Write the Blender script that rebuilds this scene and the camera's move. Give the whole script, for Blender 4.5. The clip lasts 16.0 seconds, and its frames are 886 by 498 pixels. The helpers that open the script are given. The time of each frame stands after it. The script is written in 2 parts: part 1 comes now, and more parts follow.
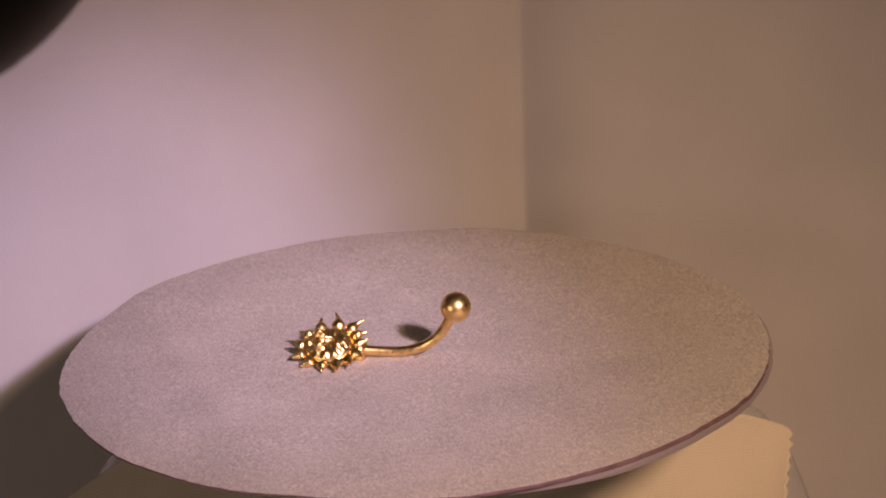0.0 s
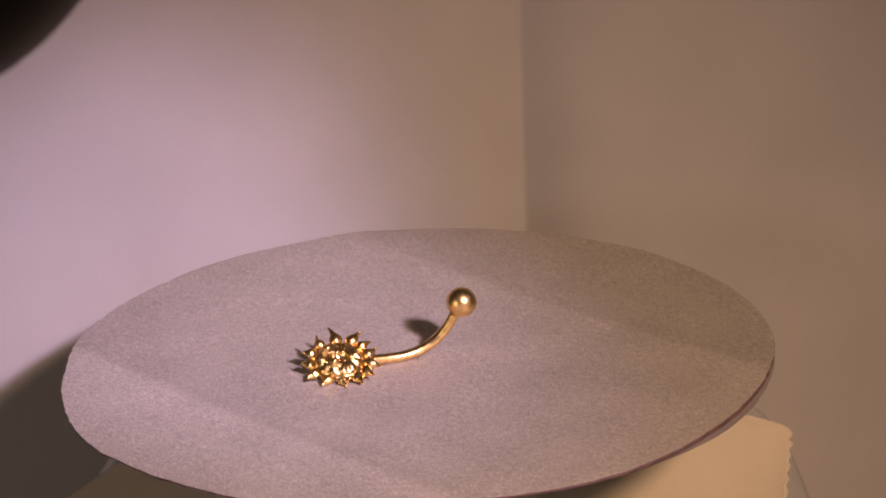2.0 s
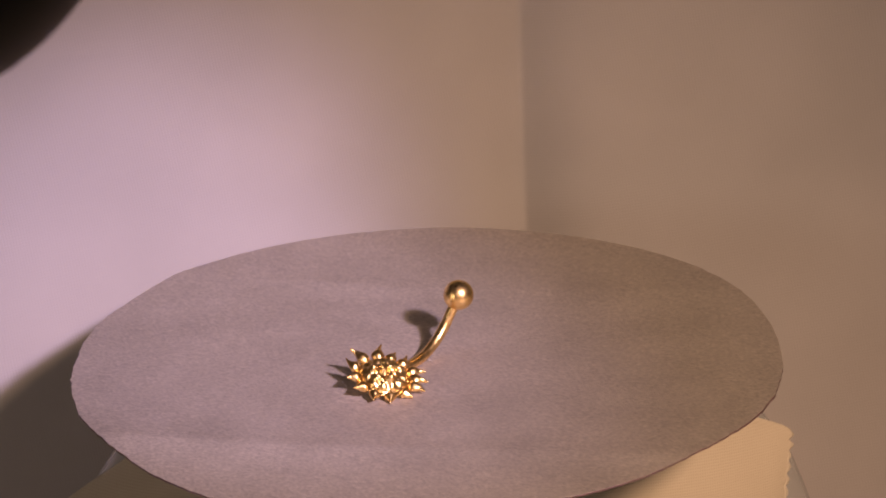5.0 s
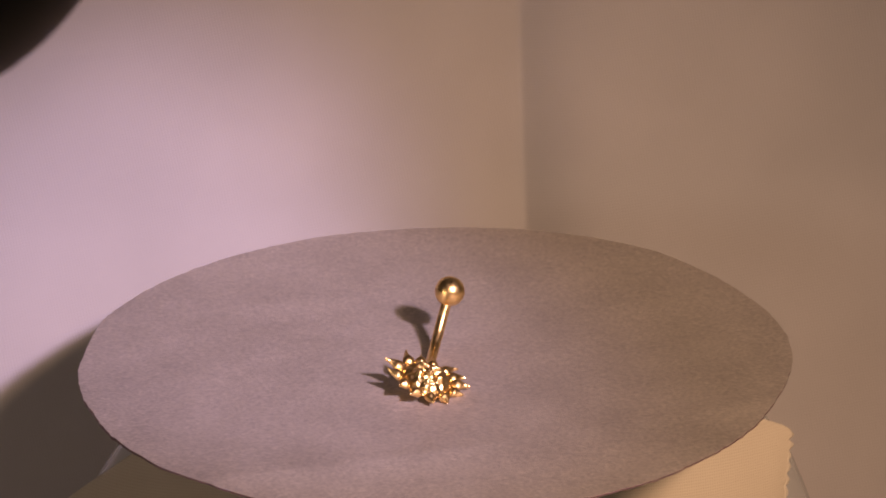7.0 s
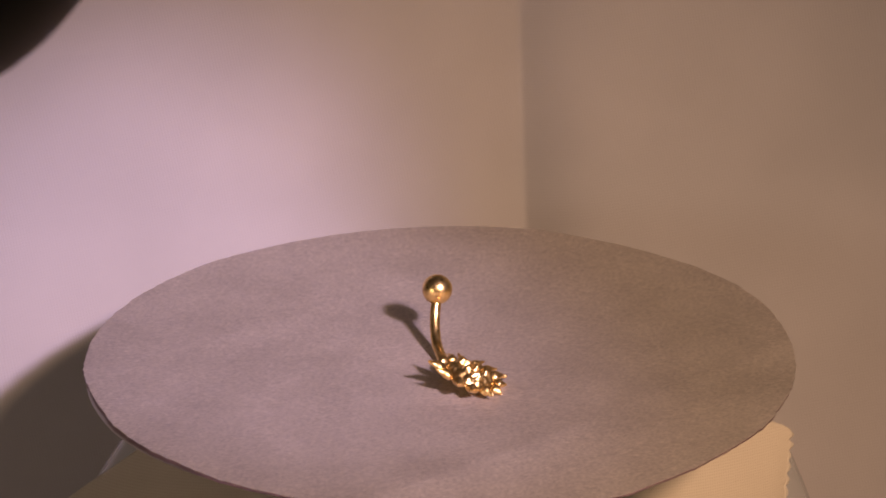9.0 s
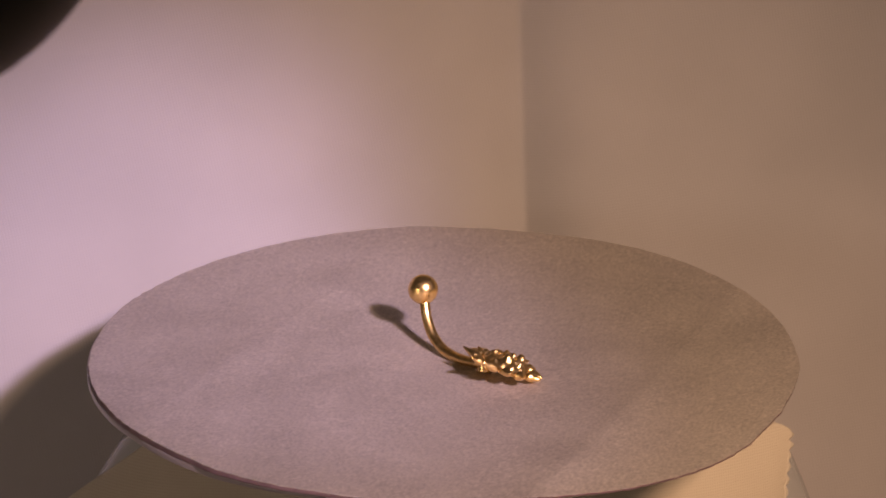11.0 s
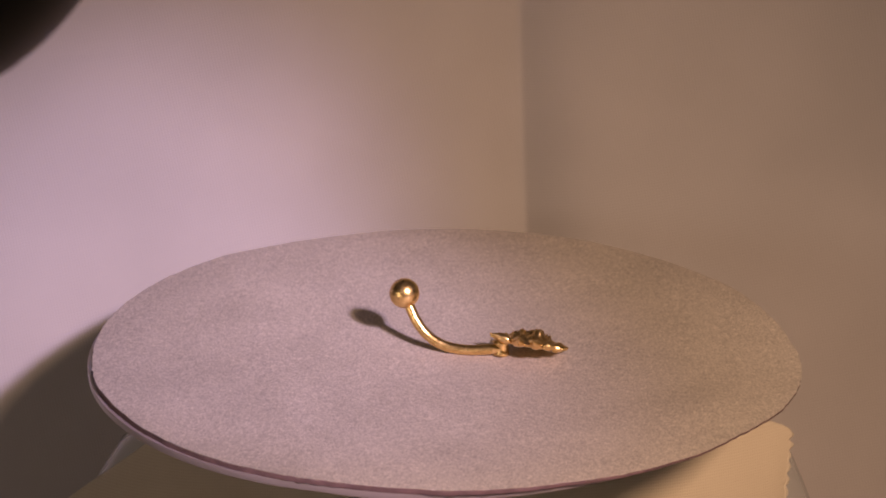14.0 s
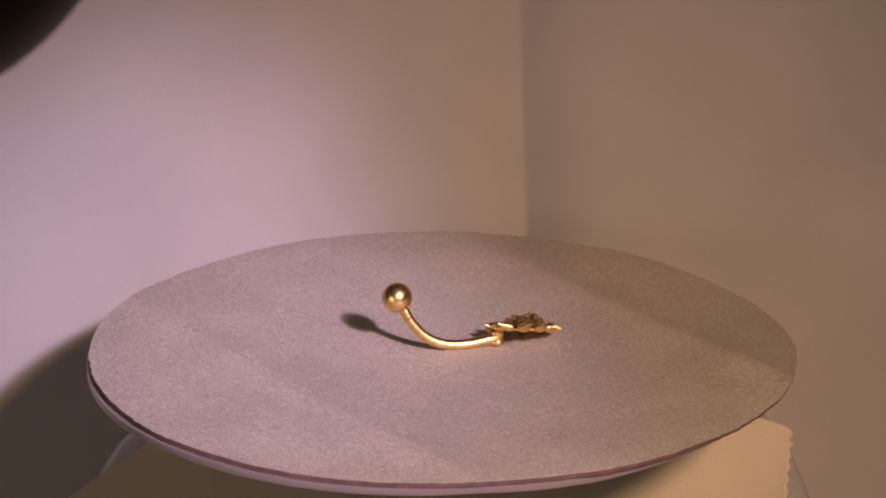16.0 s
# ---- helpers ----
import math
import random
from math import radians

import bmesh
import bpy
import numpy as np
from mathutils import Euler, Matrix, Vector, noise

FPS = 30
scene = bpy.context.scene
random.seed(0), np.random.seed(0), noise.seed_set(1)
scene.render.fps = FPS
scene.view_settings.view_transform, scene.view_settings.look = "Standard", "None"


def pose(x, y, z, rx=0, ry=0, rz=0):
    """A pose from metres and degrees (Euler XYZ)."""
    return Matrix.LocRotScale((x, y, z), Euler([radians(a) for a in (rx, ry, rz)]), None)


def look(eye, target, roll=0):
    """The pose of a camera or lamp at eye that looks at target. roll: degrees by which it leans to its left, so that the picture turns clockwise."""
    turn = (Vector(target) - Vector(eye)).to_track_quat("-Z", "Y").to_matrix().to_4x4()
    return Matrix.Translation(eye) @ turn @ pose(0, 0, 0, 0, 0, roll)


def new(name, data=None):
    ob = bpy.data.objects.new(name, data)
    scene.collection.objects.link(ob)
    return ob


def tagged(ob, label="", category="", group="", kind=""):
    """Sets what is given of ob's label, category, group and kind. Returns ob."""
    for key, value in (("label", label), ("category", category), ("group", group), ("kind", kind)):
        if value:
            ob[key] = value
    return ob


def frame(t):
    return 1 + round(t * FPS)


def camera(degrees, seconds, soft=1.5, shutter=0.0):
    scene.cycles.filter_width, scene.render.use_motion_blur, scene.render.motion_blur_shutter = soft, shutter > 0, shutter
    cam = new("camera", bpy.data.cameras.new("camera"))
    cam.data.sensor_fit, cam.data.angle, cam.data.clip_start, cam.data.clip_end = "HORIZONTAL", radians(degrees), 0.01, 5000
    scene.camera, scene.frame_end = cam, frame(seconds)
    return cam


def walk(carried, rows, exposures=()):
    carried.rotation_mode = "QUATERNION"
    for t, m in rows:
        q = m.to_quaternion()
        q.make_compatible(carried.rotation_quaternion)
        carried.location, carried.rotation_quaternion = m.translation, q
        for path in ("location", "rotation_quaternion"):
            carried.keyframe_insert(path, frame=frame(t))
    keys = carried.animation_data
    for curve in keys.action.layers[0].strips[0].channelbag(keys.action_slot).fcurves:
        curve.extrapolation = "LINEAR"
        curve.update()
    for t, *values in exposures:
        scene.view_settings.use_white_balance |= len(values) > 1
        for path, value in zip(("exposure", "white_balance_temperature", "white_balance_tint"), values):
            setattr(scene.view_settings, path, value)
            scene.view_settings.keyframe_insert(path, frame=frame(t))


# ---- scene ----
cam = camera(17.07, 16.0, soft=1.9)
cam.data.dof.use_dof = True
cam.data.dof.focus_distance = 0.487
cam.data.dof.aperture_fstop = 52.0
STILL = pose(0.00285, -0.46716, 0.18482, 70.278, 1.893, -0.678)
EXPOSURES = [(0.0, 0.0), (1.5, -0.02), (4.0, 0.13), (7.0, 0.18), (9.0, 0.20), (12.5, 0.15), (14.5, 0.02), (16.0, -0.07)]
walk(cam, [(0.0, STILL), (16.0, STILL)], EXPOSURES)

# ---- light: a dim room, a warm lamp, beside it a small cool torch with a narrow beam, and an added fill ----
world = bpy.data.worlds.new("dim_room")
world.use_nodes = True
world.node_tree.nodes["Background"].inputs[0].default_value = (1.0, 0.86, 0.72, 1)
world.node_tree.nodes["Background"].inputs[1].default_value = 0.06
scene.world = world
WARM_AT, COOL_AT = Vector((0.250, -0.486, 0.355)), Vector((0.262, -0.480, 0.355))


def spot(name, at, target, watts, colour, degrees, blend, radius):
    lamp = bpy.data.lights.new(name, "SPOT")
    lamp.energy, lamp.color = watts, colour
    lamp.spot_size, lamp.spot_blend, lamp.shadow_soft_size = radians(degrees), blend, radius
    ob = new(name, lamp)
    ob.matrix_basis = look(at, target)
    return ob


spot("warm_lamp", WARM_AT, (0.010, 0.032, -0.044), 19.2, (1.0, 0.650, 0.432), 28, 1.0, 0.042)
spot("cool_beam", COOL_AT, (-0.0280, -0.0015, 0.0165), 23.8, (0.735, 0.590, 1.0), 11.0, 0.70, 0.018)
# added fill without a known source, lifts the shadow on the left backdrop
fill_lamp = bpy.data.lights.new("fill_lamp", "AREA")
fill_lamp.shape, fill_lamp.size, fill_lamp.energy, fill_lamp.color = "DISK", 0.26, 0.88, (1.0, 0.79, 0.66)
new("fill_lamp", fill_lamp).matrix_basis = look((-0.44, -0.48, 0.08), (-0.06, 0.04, -0.02))

MM = 0.001
SPEED, START = 12.28, 178.0


# ---- materials ----
def material(name, colour, rough=0.6, metal=0.0):
    m = bpy.data.materials.new(name)
    m.use_nodes = True
    b = m.node_tree.nodes["Principled BSDF"]
    b.inputs["Base Color"].default_value = (*colour, 1)
    b.inputs["Roughness"].default_value = rough
    b.inputs["Metallic"].default_value = metal
    return m, m.node_tree, b


def node(tree, kind, **values):
    n = tree.nodes.new(kind)
    for key, value in values.items():
        n.inputs[key].default_value = value
    return n


def coords(tree):
    return tree.nodes.new("ShaderNodeTexCoord").outputs["Object"]


def noise_of(tree, scale, detail=3.0, stretch=None):
    n = node(tree, "ShaderNodeTexNoise", Scale=scale, Detail=detail)
    source = coords(tree)
    if stretch:
        mp = tree.nodes.new("ShaderNodeMapping")
        mp.inputs["Scale"].default_value = stretch[:3]
        if len(stretch) > 3:
            mp.inputs["Rotation"].default_value = (0, 0, radians(stretch[3]))
        tree.links.new(source, mp.inputs["Vector"])
        source = mp.outputs[0]
    tree.links.new(source, n.inputs["Vector"])
    return n.outputs["Fac"]


def ramp(tree, fac, low, high, a=0.3, b=0.7):
    r = tree.nodes.new("ShaderNodeValToRGB")
    r.color_ramp.elements[0].position, r.color_ramp.elements[1].position = a, b
    r.color_ramp.elements[0].color, r.color_ramp.elements[1].color = (*low, 1), (*high, 1)
    tree.links.new(fac, r.inputs[0])
    return r.outputs[0]


def mix(tree, a, b, fac=0.5, how="MIX"):
    n = tree.nodes.new("ShaderNodeMix")
    n.data_type, n.blend_type = "RGBA", how
    if isinstance(fac, float):
        n.inputs[0].default_value = fac
    else:
        tree.links.new(fac, n.inputs[0])
    tree.links.new(a, n.inputs[6])
    tree.links.new(b, n.inputs[7])
    return n.outputs[2]


def add(tree, a, b, ka=1.0, kb=1.0):
    n1 = node(tree, "ShaderNodeMath")
    n1.operation = "MULTIPLY"
    n1.inputs[1].default_value = ka
    tree.links.new(a, n1.inputs[0])
    n2 = node(tree, "ShaderNodeMath")
    n2.operation = "MULTIPLY_ADD"
    n2.inputs[1].default_value = kb
    tree.links.new(b, n2.inputs[0])
    tree.links.new(n1.outputs[0], n2.inputs[2])
    return n2.outputs[0]


def bump(tree, shader, height, depth, strength=1.0):
    n = node(tree, "ShaderNodeBump", Strength=strength, Distance=depth)
    tree.links.new(height, n.inputs["Height"])
    tree.links.new(n.outputs[0], shader.inputs["Normal"])


def weave(tree, pitch, axes=("X", "Z"), turn=0.0):
    """Height of a plain weave with that pitch in metres."""
    outs = []
    for axis in axes:
        w = node(tree, "ShaderNodeTexWave", Scale=0.314 / pitch, Distortion=1.2, Detail=2.0)
        w.inputs["Detail Scale"].default_value = 3.0
        w.bands_direction = axis
        mp = tree.nodes.new("ShaderNodeMapping")
        mp.inputs["Rotation"].default_value = (0, 0, radians(turn)) if "Y" in axes else (0, radians(turn), 0)
        tree.links.new(coords(tree), mp.inputs["Vector"])
        tree.links.new(mp.outputs[0], w.inputs["Vector"])
        outs.append(w.outputs["Fac"])
    return add(tree, outs[0], outs[1], 0.5, 0.5)


def make_satin():
    m, t, b = material("silvery_satin_cloth", (0.30, 0.27, 0.27), 0.7)
    flecks = noise_of(t, 1.0, 3.0, (2600, 1500, 2000, 14))
    blotch = noise_of(t, 75.0, 5.0)
    fibres = noise_of(t, 1.0, 2.0, (4200, 1300, 2000, 14))
    both = add(t, flecks, fibres, 0.6, 0.4)
    base = ramp(t, blotch, (0.191, 0.165, 0.145), (0.269, 0.233, 0.206), 0.25, 0.75)
    mottle = ramp(t, noise_of(t, 800.0, 4.0, (1.15, 0.85, 1, 14)), (0.92, 0.92, 0.925), (1.08, 1.08, 1.075), 0.34, 0.66)
    base = mix(t, base, mottle, 1.0, "MULTIPLY")
    grain = ramp(t, both, (0.90, 0.897, 0.897), (1.11, 1.108, 1.105), 0.33, 0.67)
    t.links.new(mix(t, base, grain, 1.0, "MULTIPLY"), b.inputs["Base Color"])
    b.inputs["Specular IOR Level"].default_value = 0.5
    b.inputs["Roughness"].default_value = 0.48
    bump(t, b, both, 0.0003, 0.7)
    # the sheen of the threads, which run along the cloth's own x axis
    gloss = node(t, "ShaderNodeBsdfAnisotropic", Roughness=0.87, Anisotropy=0.20)
    gloss.distribution = "BECKMANN"
    t.links.new(mix(t, ramp(t, both, (0.15, 0.138, 0.123), (0.37, 0.340, 0.305), 0.36, 0.68), mottle, 1.0, "MULTIPLY"), gloss.inputs["Color"])
    along = node(t, "ShaderNodeVectorTransform")
    along.vector_type, along.convert_from, along.convert_to = "VECTOR", "OBJECT", "WORLD"
    along.inputs[0].default_value = (0.985, 0.174, 0.0)
    t.links.new(along.outputs[0], gloss.inputs["Tangent"])
    total = node(t, "ShaderNodeAddShader")
    t.links.new(b.outputs[0], total.inputs[0])
    t.links.new(gloss.outputs[0], total.inputs[1])
    t.links.new(total.outputs[0], t.nodes["Material Output"].inputs["Surface"])
    return m


def make_cotton(name, low, high, pitch, depth, axes=("X", "Z"), turn=0.0, gap=0.97):
    m, t, b = material(name, low, 0.85)
    blotch = noise_of(t, 35.0, 4.0)
    w = weave(t, pitch, axes, turn)
    base = ramp(t, blotch, low, high, 0.3, 0.7)
    shade = ramp(t, w, (gap, gap, gap), (2 - gap, 2 - gap, 2 - gap), 0.1, 0.9)
    t.links.new(mix(t, base, shade, 1.0, "MULTIPLY"), b.inputs["Base Color"])
    b.inputs["Specular IOR Level"].default_value = 0.2
    bump(t, b, add(t, w, noise_of(t, 900.0, 3.0), 0.7, 0.3), depth, 0.7)
    return m


def make_gold():
    m, t, b = material("worn_yellow_gold", (0.93, 0.60, 0.24), 0.2, 1.0)
    wear = noise_of(t, 900.0, 4.0)
    t.links.new(ramp(t, wear, (0.63, 0.41, 0.14), (0.86, 0.605, 0.255)), b.inputs["Base Color"])
    t.links.new(ramp(t, noise_of(t, 1800.0, 3.0), (0.27, 0.27, 0.27), (0.37, 0.37, 0.37)), b.inputs["Roughness"])
    bump(t, b, noise_of(t, 1400.0, 3.0), 0.00006, 0.5)
    return m


def make_plain(name, colour, rough, vary=0.12, scale=60.0, metal=0.0):
    m, t, b = material(name, colour, rough, metal)
    lo, hi = [c * (1 - vary) for c in colour], [c * (1 + vary) for c in colour]
    n = noise_of(t, scale, 4.0)
    t.links.new(ramp(t, n, lo, hi), b.inputs["Base Color"])
    return m


SATIN = make_satin()
BACKDROP = make_cotton("white_backdrop_cotton", (0.295, 0.271, 0.263), (0.325, 0.298, 0.290), 0.00055, 0.00006, ("X", "Z"), 9.0)
CREAM = make_cotton("cream_cotton", (0.385, 0.325, 0.245), (0.435, 0.37, 0.285), 0.00042, 0.00012, gap=0.94)
GOLD = make_gold()
BLACK = make_plain("matt_black_plastic", (0.012, 0.012, 0.012), 0.55)
EDGE = make_plain("mauve_cut_edge", (0.125, 0.072, 0.078), 0.6, 0.3, 400.0)
WALL = make_plain("dim_room_paint", (0.12, 0.105, 0.09), 0.9, 0.06, 3.0)
PLASTIC, _t, _b = material("clear_frosted_plastic", (0.90, 0.88, 0.86), 0.25)
_b.inputs["Transmission Weight"].default_value = 0.7
_b.inputs["IOR"].default_value = 1.45
CLEAR, _t, _b = material("clear_polycarbonate", (0.30, 0.25, 0.26), 0.42)
_b.inputs["Transmission Weight"].default_value = 0.3
_b.inputs["IOR"].default_value = 1.5


# ---- mesh helpers ----
def mesh_object(name, verts, faces, mat, parent=None, label="", smooth=True):
    me = bpy.data.meshes.new(name)
    me.from_pydata([tuple(v) for v in verts], [], faces)
    me.validate()
    me.materials.append(mat)
    if smooth:
        me.polygons.foreach_set("use_smooth", [True] * len(me.polygons))
    me.update()
    ob = new(name, me)
    if parent:
        ob.parent = parent
    if label:
        tagged(ob, label)
    return ob


def grid_faces(nu, nv, wrap=False):
    """Quads of nv rows of nu points; wrap closes each row."""
    faces = []
    for j in range(nv - 1):
        for i in range(nu if wrap else nu - 1):
            k = (i + 1) % nu
            faces.append((j * nu + i, j * nu + k, (j + 1) * nu + k, (j + 1) * nu + i))
    return faces


def lathe(profile, seg=48, at=(0, 0, 0), turn=None):
    """A body of revolution round z from (radius, height) pairs, with its ends closed."""
    verts, n = [], len(profile)
    for r, z in profile:
        for i in range(seg):
            a = 2 * math.pi * i / seg
            verts.append(Vector((r * math.cos(a), r * math.sin(a), z)))
    faces = grid_faces(seg, n, True)
    faces.append(tuple(reversed(range(seg))))
    faces.append(tuple(range((n - 1) * seg, n * seg)))
    turn = turn or Matrix.Identity(3)
    return [Vector(at) + turn @ v for v in verts], faces


def smooth_line(points, steps):
    """A Catmull-Rom line through the points."""
    p = [Vector(q) for q in points]
    p = [2 * p[0] - p[1]] + p + [2 * p[-1] - p[-2]]
    out = []
    for i in range(1, len(p) - 2):
        for s in range(steps):
            t = s / steps
            a, b, c, d = p[i - 1:i + 3]
            out.append(0.5 * (2 * b + (c - a) * t + (2 * a - 5 * b + 4 * c - d) * t * t + (3 * b - a - 3 * c + d) * t ** 3))
    return out + [p[-2]]


def tube(line, radius, seg=20):
    """A tube along a line; radius is a number or a function of 0..1."""
    verts, n = [], len(line)
    up = Vector((0, 1, 0.02))
    for k, c in enumerate(line):
        d = (line[min(k + 1, n - 1)] - line[max(k - 1, 0)]).normalized()
        a = d.cross(up).normalized()
        b = a.cross(d).normalized()
        up = b
        r = radius(k / (n - 1)) if callable(radius) else radius
        for i in range(seg):
            w = 2 * math.pi * i / seg
            verts.append(c + r * (math.cos(w) * a + math.sin(w) * b))
    faces = grid_faces(seg, n, True)
    faces.append(tuple(reversed(range(seg))))
    faces.append(tuple(range((n - 1) * seg, n * seg)))
    return verts, faces


def box(name, lo, hi, mat, bevel=0.0, parent=None):
    bm = bmesh.new()
    bmesh.ops.create_cube(bm, size=1.0)
    for v in bm.verts:
        v.co = Vector([(a + b) / 2 + c * (b - a) for a, b, c in zip(lo, hi, v.co)])
    if bevel:
        bmesh.ops.bevel(bm, geom=bm.edges[:], offset=bevel, segments=3, affect="EDGES", profile=0.6)
    me = bpy.data.meshes.new(name)
    bm.to_mesh(me)
    bm.free()
    me.materials.append(mat)
    ob = new(name, me)
    ob.parent = parent
    return ob


def thing(name, label, category):
    return tagged(new(name), label, category)


# ---- the dim booth round the set ----
TABLE_Z = -0.078


def build_booth():
    lo, hi = (-0.62, -1.0, TABLE_Z), (0.62, 0.34, 0.78)
    for name, a, b, label in (
        # unseen floor, made off-white to bounce light up into the backdrop's shadow
        ("floor", (lo[0], lo[1], lo[2] - 0.03), (hi[0], hi[1], lo[2]), "unseen off-white cotton floor, added to bounce light"),
        ("ceiling", (lo[0], lo[1], hi[2]), (hi[0], hi[1], hi[2] + 0.03), "plain dim painted ceiling"),
        ("wall_north", (lo[0], hi[1], lo[2]), (hi[0], hi[1] + 0.03, hi[2]), "plain dim painted wall"),
        ("wall_south", (lo[0], lo[1] - 0.03, lo[2]), (hi[0], lo[1], hi[2]), "plain dim painted wall"),
        ("wall_east", (hi[0], lo[1], lo[2]), (hi[0] + 0.03, hi[1], hi[2]), "plain dim painted wall"),
        ("wall_west", (lo[0] - 0.03, lo[1], lo[2]), (lo[0], hi[1], hi[2]), "plain dim painted wall"),
    ):
        tagged(box(name, a, b, BACKDROP if name == "floor" else WALL), label, name.split("_")[0], kind="structure")


FOLD_X, FOLD_Y = 0.0190, 0.083


def backdrop_y(x, z):
    d = x - FOLD_X
    a = math.sqrt(d * d + 0.0005 ** 2) - 0.0005
    if d < 0:
        strip = a - 0.0012 * math.log(1 + math.exp((a - 0.0105) / 0.0012))
        y = FOLD_Y - 0.20 * a - 0.15 * strip
    else:
        y = FOLD_Y - 0.050 * a - 0.0068 * math.tanh(a / 0.012)
    y += 0.0005 * noise.noise((x * 14, z * 3, 3.1)) + 0.00025 * noise.noise((x * 60, z * 22, 7.7))
    # the sheet sweeps forward towards its foot
    q = 0.003 - z
    y -= 0.27 * (math.sqrt(q * q + 0.0045 ** 2) + q) / 2
    # a faint short wrinkle
    w = z - (0.0355 + 0.06 * (x + 0.06))
    y -= 0.00028 * math.exp(-(w / 0.0007) ** 2) * math.exp(-((x + 0.063) / 0.009) ** 2)
    return y


def build_backdrop():
    """A stiff sheet of cotton that stands behind the disc with a pressed vertical fold."""
    xs = np.concatenate([np.linspace(-0.16, -0.1, 10)[:-1], np.linspace(-0.1, 0.1, 401), np.linspace(0.1, 0.17, 10)[1:]])
    zs = np.concatenate([np.linspace(TABLE_Z, -0.06, 6)[:-1], np.linspace(-0.06, 0.06, 110), np.linspace(0.06, 0.075, 4)[1:]])
    front = [(x, backdrop_y(x, z), z) for z in zs for x in xs]
    back = [(x, y + 0.0006, z) for x, y, z in front]
    nu, nv, n = len(xs), len(zs), len(front)
    faces = grid_faces(nu, nv)
    faces += [tuple(k + n for k in reversed(f)) for f in grid_faces(nu, nv)]
    for j in range(nv - 1):
        for i in (0, nu - 1):
            faces.append((j * nu + i, (j + 1) * nu + i, (j + 1) * nu + i + n, j * nu + i + n))
    for i in range(nu - 1):
        for j in (0, nv - 1):
            faces.append((j * nu + i, j * nu + i + 1, j * nu + i + 1 + n, j * nu + i + n))
    ob = mesh_object("backdrop", front + back, faces, BACKDROP)
    tagged(ob, "off-white cotton cloth backdrop with a pressed vertical fold", "backdrop", kind="structure")


# ---- the turntable under the disc ----
def build_turntable():
    t = thing("turntable", "clear frosted plastic turntable base under a cream cloth", "turntable")
    prof = [(0.072, TABLE_Z), (0.0725, TABLE_Z + 0.004), (0.067, -0.044), (0.065, -0.038), (0.0615, -0.0285), (0.0575, -0.0225), (0.0530, -0.0194), (0.047, -0.0176), (0.02, -0.0168)]
    v, f = lathe(prof, 72, (0.0018, 0.0, 0))
    v = [Vector((p.x * 1.015, 0.024 + 0.27 * p.y, max(TABLE_Z, p.z - 0.0029))) for p in v]
    mesh_object("base", v, f, PLASTIC, t)
    v, f = lathe([(0.011, -0.0205), (0.011, -0.0056), (0.0105, -0.0046)], 32)
    mesh_object("hub", v, f, BLACK, t, "short black plastic spindle hub")


def build_cloth():
    """A cream cloth with a pinked edge, thrown over the front of the base."""
    nu, nv = 150, 70
    corner = {"tl": Vector((-48.1, 12, -19.5)), "tr": Vector((64.4, 16, -24.6)), "bl": Vector((-90.2, 9, -48.2)), "br": Vector((59.6, 0, -55.2))}
    verts = []
    for j in range(nv):
        for i in range(nu):
            u, s = i / (nu - 1), j / (nv - 1)
            p = (corner["tl"] * (1 - u) + corner["tr"] * u) * (1 - s) + (corner["bl"] * (1 - u) + corner["br"] * u) * s
            arch = 1 - (2 * u - 1) ** 4
            p.z += 5.0 * arch * (1 - s) ** 2
            p.y += -18 * arch * math.sqrt(s)
            p.z += 0.5 * noise.noise((u * 6, s * 4, 0.4))
            p.y += 0.9 * noise.noise((u * 5, s * 3, 8.4))
            if i >= nu - 3:
                tooth = abs((s * 17) % 1 - 0.5) * 2
                p.x -= (0.85 * tooth + 0.45 * noise.noise((s * 30, 0, 5))) * (i - nu + 4) / 3
            verts.append(p * MM)
    n = len(verts)
    back = [v + Vector((0, 0.0004, -0.0004)) for v in verts]
    faces = grid_faces(nu, nv)
    faces += [tuple(k + n for k in reversed(f)) for f in grid_faces(nu, nv)]
    for j in range(nv - 1):
        for i in (0, nu - 1):
            faces.append((j * nu + i, (j + 1) * nu + i, (j + 1) * nu + i + n, j * nu + i + n))
    for i in range(nu - 1):
        faces.append((i, i + 1, i + 1 + n, i + n))
    ob = mesh_object("cloth", verts + back, faces, CREAM)
    tagged(ob, "cream cotton cloth with a pinked zigzag edge over the turntable base", "cloth")


# ---- the turning disc ----
DISC_X, DISC_Y, DISC_R = 2.62, 1.08, 60.0
TILT_X, TILT_Y = -0.031, -0.008
CREASE = (0.9323, 0.3616)
CREASE_A, CREASE_B = 39.5, -28.0


def disc_height(x, y):
    """Height of the satin in mm over the disc's own x and y: a shallow trough between two creases, the flaps beyond them bent down."""
    w = CREASE[0] * x + CREASE[1] * y
    if w > CREASE_A:
        e = w - CREASE_A
        k = min(1.0, max(0.0, (CREASE[1] * x - CREASE[0] * y + 15.0) / 40.0))
        h = -0.064 * (0.40 + 0.60 * k * k * (3 - 2 * k)) * e
    elif w < CREASE_B:
        h = -0.017 * (CREASE_B - w)
    else:
        h = 0.0
    for at, high in ((CREASE_A, 0.23), (CREASE_B, 0.20)):
        h += high * math.exp(-(math.sqrt((w - at) ** 2 + 1.4) - 1.18) / 5.0)
    h -= 1.40 * max(0.0, 1 - (x * x + y * y) / 3700.0) ** 2
    h += 0.07 * noise.noise((x * 0.055, y * 0.055, 5.0)) + 0.03 * noise.noise((x * 0.17, y * 0.09, 9.0))
    return h + TILT_X * x + TILT_Y * y


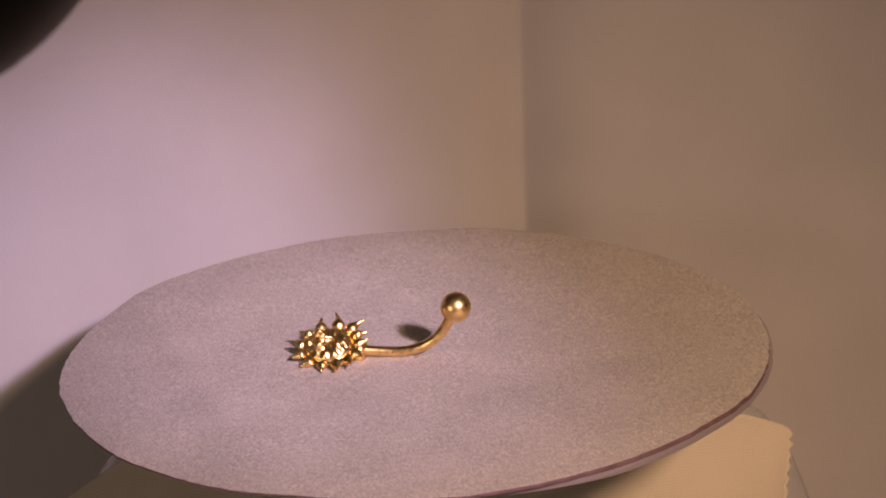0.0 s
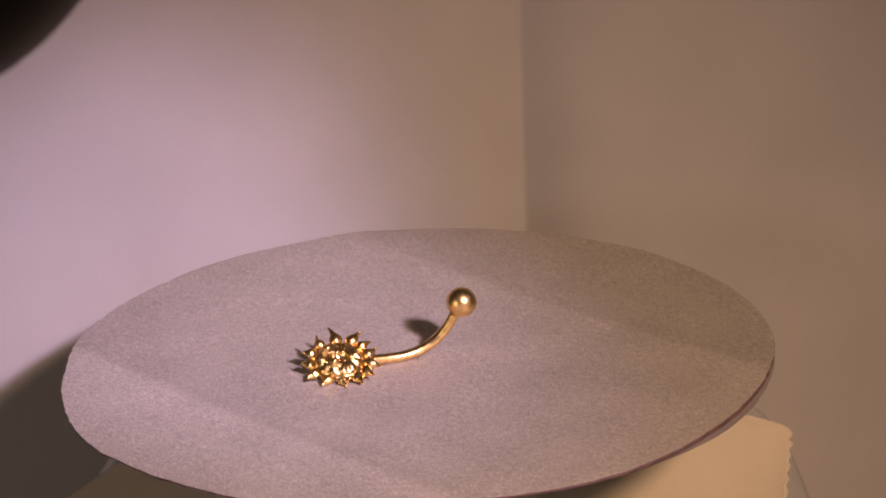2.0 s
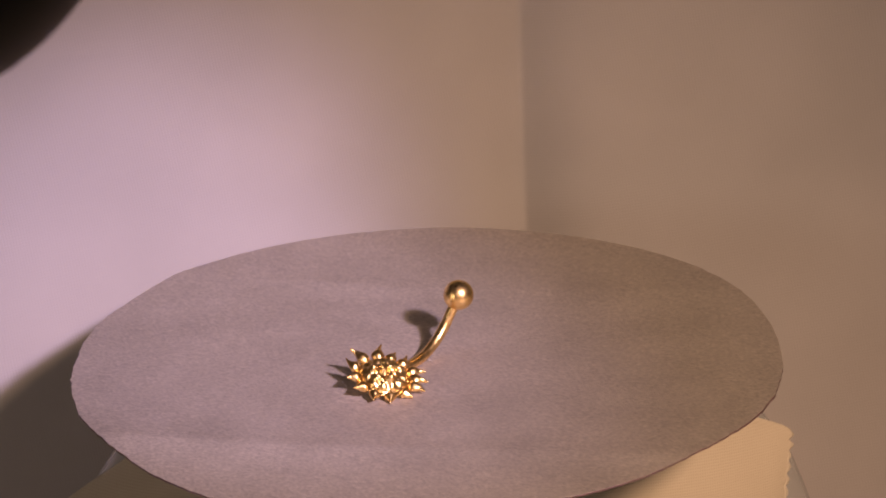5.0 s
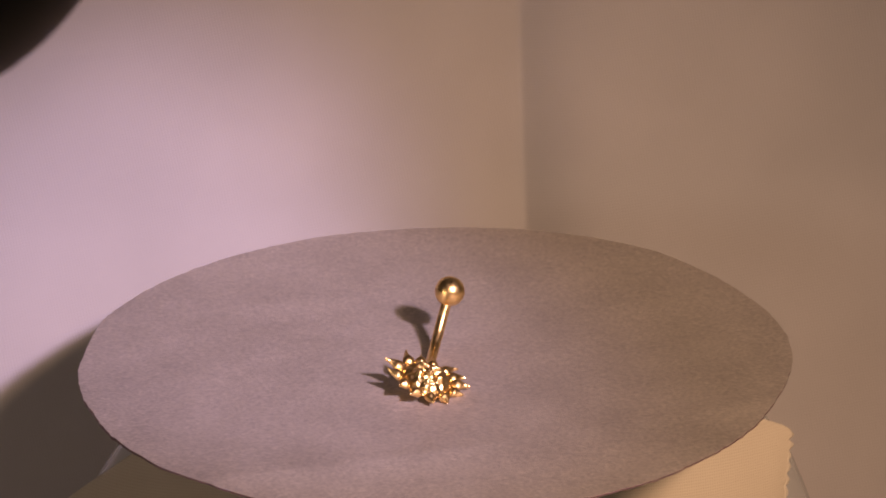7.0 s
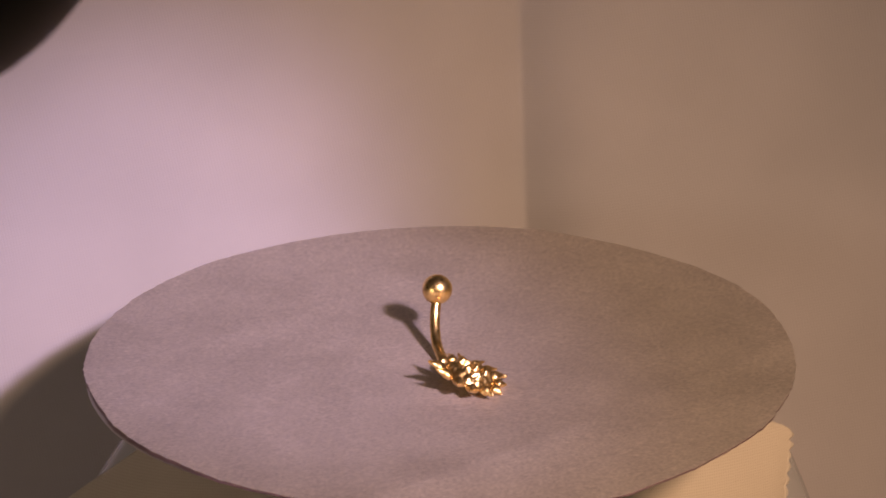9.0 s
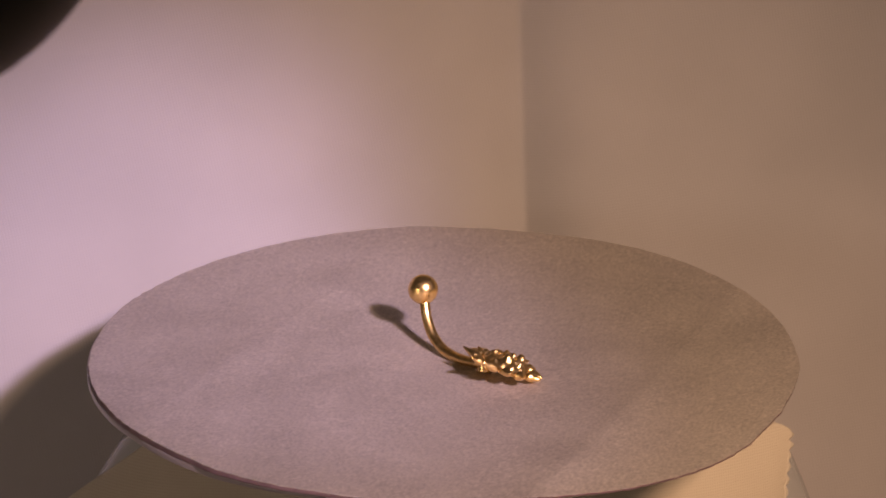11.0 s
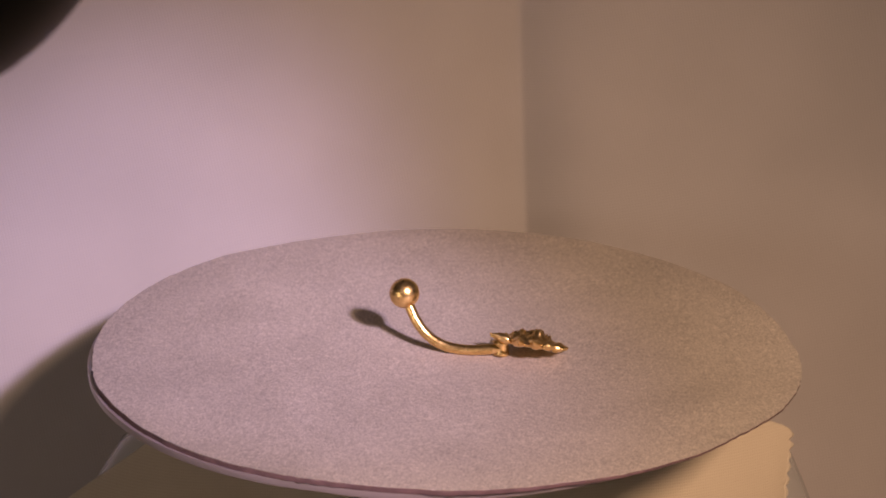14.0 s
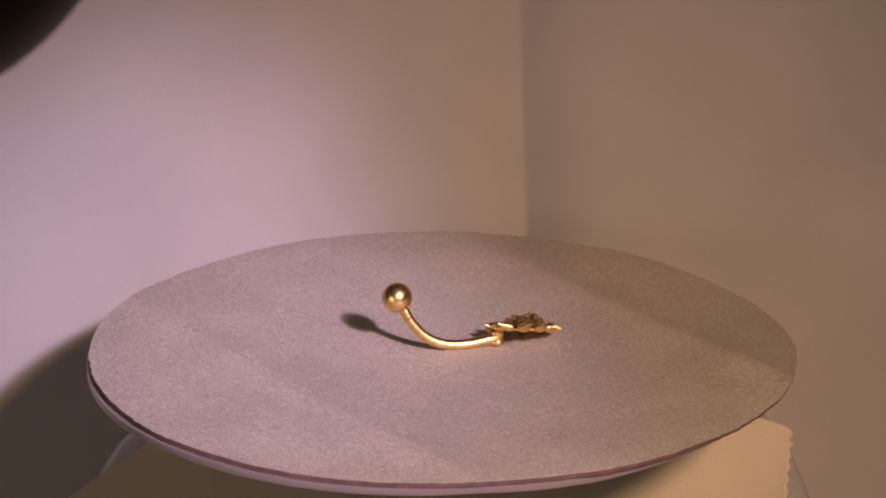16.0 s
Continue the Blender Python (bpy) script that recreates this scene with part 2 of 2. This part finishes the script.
def disc_rim(a):
    """Radius of the scissor-cut outline."""
    k = a / (2 * math.pi) * 46
    i, s = int(math.floor(k)), k - math.floor(k)
    cut = [0.85 * noise.noise((math.cos(j * 2 * math.pi / 46) * 3.3, math.sin(j * 2 * math.pi / 46) * 3.3, 2.2)) for j in (i, i + 1)]
    snip = 0.30 * noise.noise((math.cos(a) * 40, math.sin(a) * 40, 1.0))
    return DISC_R - 0.6 * math.exp(-((math.degrees(a) - 128) / 20) ** 2) - 0.5 * math.exp(-((math.degrees(a) - 32) / 20) ** 2) + cut[0] * (1 - s) + cut[1] * s + snip


def disc_layer(top, bottom, shrink, mat, name, parent, label, shift=0.0, round_cut=False):
    seg, rings = 288, 64
    verts, faces = [], []

    def ring(f, drop, inner=0.0):
        # the layers thin out towards the bent flap
        for i in range(seg):
            a = 2 * math.pi * i / seg
            r = ((DISC_R if round_cut else disc_rim(a)) - shrink - inner) * f
            x, y = DISC_X - shift * CREASE[0] + r * math.cos(a), DISC_Y - shift * CREASE[1] + r * math.sin(a)
            k = min(1.0, max(0.0, (CREASE[0] * x + CREASE[1] * y + 10.0) / 45.0))
            verts.append(Vector((x, y, disc_height(x, y) + drop * (1 - 0.62 * k))) * MM)

    for j in range(rings):
        ring((j + 0.02) / (rings - 1 + 0.02), top)
    ring(1.0, top)
    bevel = min(0.05, (top - bottom) / 4)
    ring(1.0, top - bevel, -bevel * 0.3)
    ring(1.0, bottom + bevel, -bevel * 0.3)
    ring(1.0, bottom)
    ring(0.3, bottom)
    faces = [q for q in grid_faces(seg, rings + 5, True) if q[0] // seg != rings - 1]
    faces.append(tuple(range(seg)))
    return mesh_object(name, verts, faces, mat, parent, label)


def build_disc():
    d = thing("display_disc", "round satin-covered display disc with a hand-cut edge and two creases", "display disc")
    disc_layer(0.0, -0.14, 0.0, SATIN, "satin_cover", d, "silvery beige satin cloth with two parallel creases")
    disc_layer(-0.14, -1.04, 0.03, EDGE, "backing_card", d, "mauve backing card with a cut edge")
    disc_layer(-1.05, -2.2, 1.0, CLEAR, "plastic_disc", d, "clear plastic disc with a shiny edge", 1.7, True)
    return d


# ---- the gold navel ring ----
SUN_AT = Vector((17.0, 1.2, 0.72))
SUN_TURN = Matrix.Rotation(radians(8), 3, "Y") @ Matrix.Rotation(radians(-19.7), 3, "X")
# each ray of the charm: its angle, its reach, how far its tip hooks sideways and up
RAYS = (
    (13, 6.2, 0.30, 0.25), (43, 5.95, -0.35, 0.15), (76, 6.0, 0.25, 0.25), (104, 6.7, -0.65, 0.55), (126, 6.7, -0.75, 0.60),
    (147, 6.75, -0.85, 0.60), (175, 6.4, 0.40, 0.65), (198, 6.3, -0.35, 0.30), (222, 7.0, -0.80, 0.65), (254, 7.1, 0.85, 0.85),
    (285, 6.5, -0.70, 0.65), (315, 6.1, 0.45, 0.35), (343, 6.0, -0.40, 0.25),
)


def on_sun(x, y, z):
    return (SUN_AT + SUN_TURN @ (1.09 * Vector((x, y, z)))) * MM


def sun_face_height(r, a):
    """Relief of the round face, 0 at its rim: brows, hollow eyes, nose, full cheeks, lips and chin."""
    x, y = r * math.cos(a), r * math.sin(a)
    h = 0.15 * math.sqrt(max(0.0, 1 - (r / FACE_R) ** 2)) + 1.62 * max(0.0, 1 - (r / 3.75) ** 2) ** 0.48

    def knob(px, py, sx, sy, height, turn=0.0, sharp=2.0):
        c, s = math.cos(turn), math.sin(turn)
        u, v = (x - px) * c + (y - py) * s, -(x - px) * s + (y - py) * c
        return height * math.exp(-(math.hypot(u / sx, v / sy)) ** sharp)

    h += knob(0.20, 0.0, 1.05, 0.34, 0.50, 0.0, 4.0) + knob(0.95, 0.0, 0.40, 0.55, 0.35, 0.0, 4.0)
    for side in (1, -1):
        h += knob(1.35, 1.55 * side, 0.76, 0.64, 0.85, 0.25 * side, 4.0)
        h += knob(-1.40, 1.20 * side, 0.34, 1.05, 0.55, 0.30 * side, 4.0)
        h -= knob(-0.45, 1.15 * side, 0.60, 0.85, 0.62)
        h += knob(-0.42, 1.15 * side, 0.24, 0.48, 0.42, 0.0, 4.0)
        h += knob(-2.6, 1.25 * side, 0.30, 0.75, 0.32, 0.7 * side, 4.0)
        h -= knob(0.75, 0.85 * side, 0.70, 0.22, 0.25)
    h += knob(2.40, 0.0, 0.22, 0.95, 0.50, 0.0, 4.0) + knob(2.98, 0.0, 0.24, 0.75, 0.50, 0.0, 4.0) - knob(1.80, 0.0, 0.30, 0.70, 0.50)
    h += knob(3.65, 0.0, 0.30, 0.65, 0.30) + knob(-2.75, 0.0, 0.40, 0.34, 0.35, 0.0, 4.0)
    # curls of hair round the face
    h += 0.17 * math.cos(13 * a + 0.6) * math.exp(-((r - 3.15) / 0.55) ** 2) + 0.07 * math.cos(21 * a) * math.exp(-((r - 2.5) / 0.35) ** 2)
    return h + 0.10 * noise.noise((x * 1.9, y * 1.9, 0.3))


FACE_R = 4.25


def build_ray(ring, angle, reach, hook, lift, rnd):
    """A flame-shaped ray: a plump root, a ridge along its back and a slim tip that hooks sideways and up."""
    a = radians(angle)
    c, sn = math.cos(a), math.sin(a)
    root = 3.75
    wide, low = 0.66 + rnd.uniform(-0.08, 0.10), -0.05 + rnd.uniform(-0.12, 0.08)
    n, m = 22, 16
    verts = []
    for j in range(n):
        s = 1 - (1 - j / (n - 1)) ** 1.35
        r = root + (reach - root) * s
        end = math.sqrt(min(1.0, 0.2 + s * 6)) * math.sqrt(max(0.0, 1 - s ** 6))
        half = (wide * math.exp(-((s - 0.34) / 0.30) ** 2) + 0.36 * (1 - 0.25 * s)) * end + 0.01
        thick = (0.36 * math.exp(-((s - 0.34) / 0.32) ** 2) + 0.34 * (1 - 0.20 * s)) * end + 0.01
        side = hook * s ** 2.6 - 0.22 * hook * math.sin(math.pi * s)
        mid = low + 0.10 * math.sin(math.pi * s) + lift * s ** 2.2
        for i in range(m):
            w = 2 * math.pi * i / m
            ridge = 1.0 + 0.30 * max(0.0, math.sin(w)) ** 6
            y, z = side + half * math.cos(w), mid + thick * math.sin(w) * ridge
            pit = 0.11 * noise.noise((r * 2.1 + angle, y * 2.1, z * 2.1))
            verts.append(on_sun(r * c - y * sn, r * sn + y * c, z + pit))
    faces = grid_faces(m, n, True) + [tuple(reversed(range(m))), tuple(range((n - 1) * m, n * m))]
    mesh_object("ray", verts, faces, GOLD, ring)


def build_ring():
    ring = thing("navel_ring", "gold curved barbell navel ring with a ball and a sun charm", "navel ring")
    ball = Vector((-4.68, 3.19, 8.25))
    v, f = lathe([(max(0.02, 2.58 * math.sin(math.pi * k / 40)), -2.58 * math.cos(math.pi * k / 40)) for k in range(41)], 64, ball)
    mesh_object("ball", [p * MM for p in v], f, GOLD, ring)
    line = smooth_line([(-4.2, 3.0, 7.3), (-3.45, 2.42, 5.6), (-2.35, 1.85, 3.55), (-0.5, 1.28, 1.45), (1.9, 0.88, 0.05), (4.6, 0.70, -0.58), (7.6, 0.58, -0.62), (10.6, 0.62, -0.35), (12.1, 0.80, -0.25)], 10)
    v, f = tube([p * MM for p in line], lambda s: 0.00088 * (1 + 0.35 * max(0.0, 1 - s * 20)), 24)
    mesh_object("bar", v, f, GOLD, ring, "slim curved gold bar")
    # the stout post in which the bar ends and on which the charm sits
    v, f = lathe([(1.05, -1.05), (1.32, -0.95), (1.40, -0.72), (1.26, -0.35), (1.20, 0.20), (1.32, 0.90), (1.60, 1.50)], 40, Vector((12.15, 1.15, -0.55)), Matrix.Rotation(radians(-9), 3, "X"))
    mesh_object("collar", [p * MM for p in v], f, GOLD, ring, "stout gold post that joins bar and charm")
    # the sun's face: a domed, modelled plate, with a slightly hollow back
    seg, rings = 112, 44
    verts = [on_sun(0.02 * math.cos(2 * math.pi * i / seg), 0.02 * math.sin(2 * math.pi * i / seg), sun_face_height(0, 0)) for i in range(seg)]
    for j in range(1, rings):
        r = FACE_R * j / (rings - 1)
        for i in range(seg):
            a = 2 * math.pi * i / seg
            verts.append(on_sun(r * math.cos(a), r * math.sin(a), sun_face_height(r, a)))
    for r, z in ((4.28, -0.20), (4.0, -0.45), (2.5, -0.20), (0.05, -0.12)):
        verts += [on_sun(r * math.cos(2 * math.pi * i / seg), r * math.sin(2 * math.pi * i / seg), z) for i in range(seg)]
    faces = grid_faces(seg, rings + 4, True) + [tuple(reversed(range(seg)))]
    mesh_object("sun_face", verts, faces, GOLD, ring, "domed gold sun face in relief")
    rnd = random.Random(4)
    for ray in RAYS:
        build_ray(ring, *ray, rnd)
    return ring


# ---- the black lamp that hangs into the view ----
def build_black_lamp():
    t = thing("gooseneck_lamp", "unlit matt black gooseneck lamp standing beside the backdrop", "lamp")
    tip, up = HEAD_AT, HEAD_AXIS
    turn = up.to_track_quat("Z", "Y").to_matrix()
    prof = [(max(0.0005, 0.030 * math.sin(k * math.pi / 36)), -0.030 * math.cos(k * math.pi / 36)) for k in range(19)] + [(0.030, 0.022), (0.0285, 0.031), (0.014, 0.037), (0.0035, 0.039)]
    v, f = lathe(prof, 56, tip, turn)
    mesh_object("head", v, f, BLACK, t)
    foot = Vector((-0.34, -0.30, TABLE_Z))
    start = tip + up * 0.038
    line = smooth_line([start, start + up * 0.05, start + up * 0.085 + Vector((-0.05, 0, -0.005)), (-0.25, -0.27, 0.17), (-0.325, -0.295, 0.05), foot + Vector((0, 0, 0.012))], 12)
    v, f = tube(line, 0.0035, 16)
    mesh_object("neck", v, f, BLACK, t)
    v, f = lathe([(0.05, 0), (0.051, 0.004), (0.048, 0.011), (0.012, 0.015), (0.005, 0.017)], 48, foot)
    mesh_object("base", v, f, BLACK, t)


HEAD_AT = Vector((-0.0570, -0.1687, 0.1260))
HEAD_AXIS = Vector((-0.70, 0.24, 0.66)).normalized()

build_booth()
build_backdrop()
build_turntable()
build_cloth()
DISC = build_disc()
RING = build_ring()
build_black_lamp()


def motions():
    """The disc and the ring on it turn together at an even pace, round an axle that leans a little."""
    lean = pose(0, 0, 0, 0, 0.5, 0)
    rows = [(k * 0.5, lean @ pose(0, 0, 0, 0, 0, START + SPEED * k * 0.5)) for k in range(33)]
    walk(DISC, rows)
    walk(RING, rows)


motions()
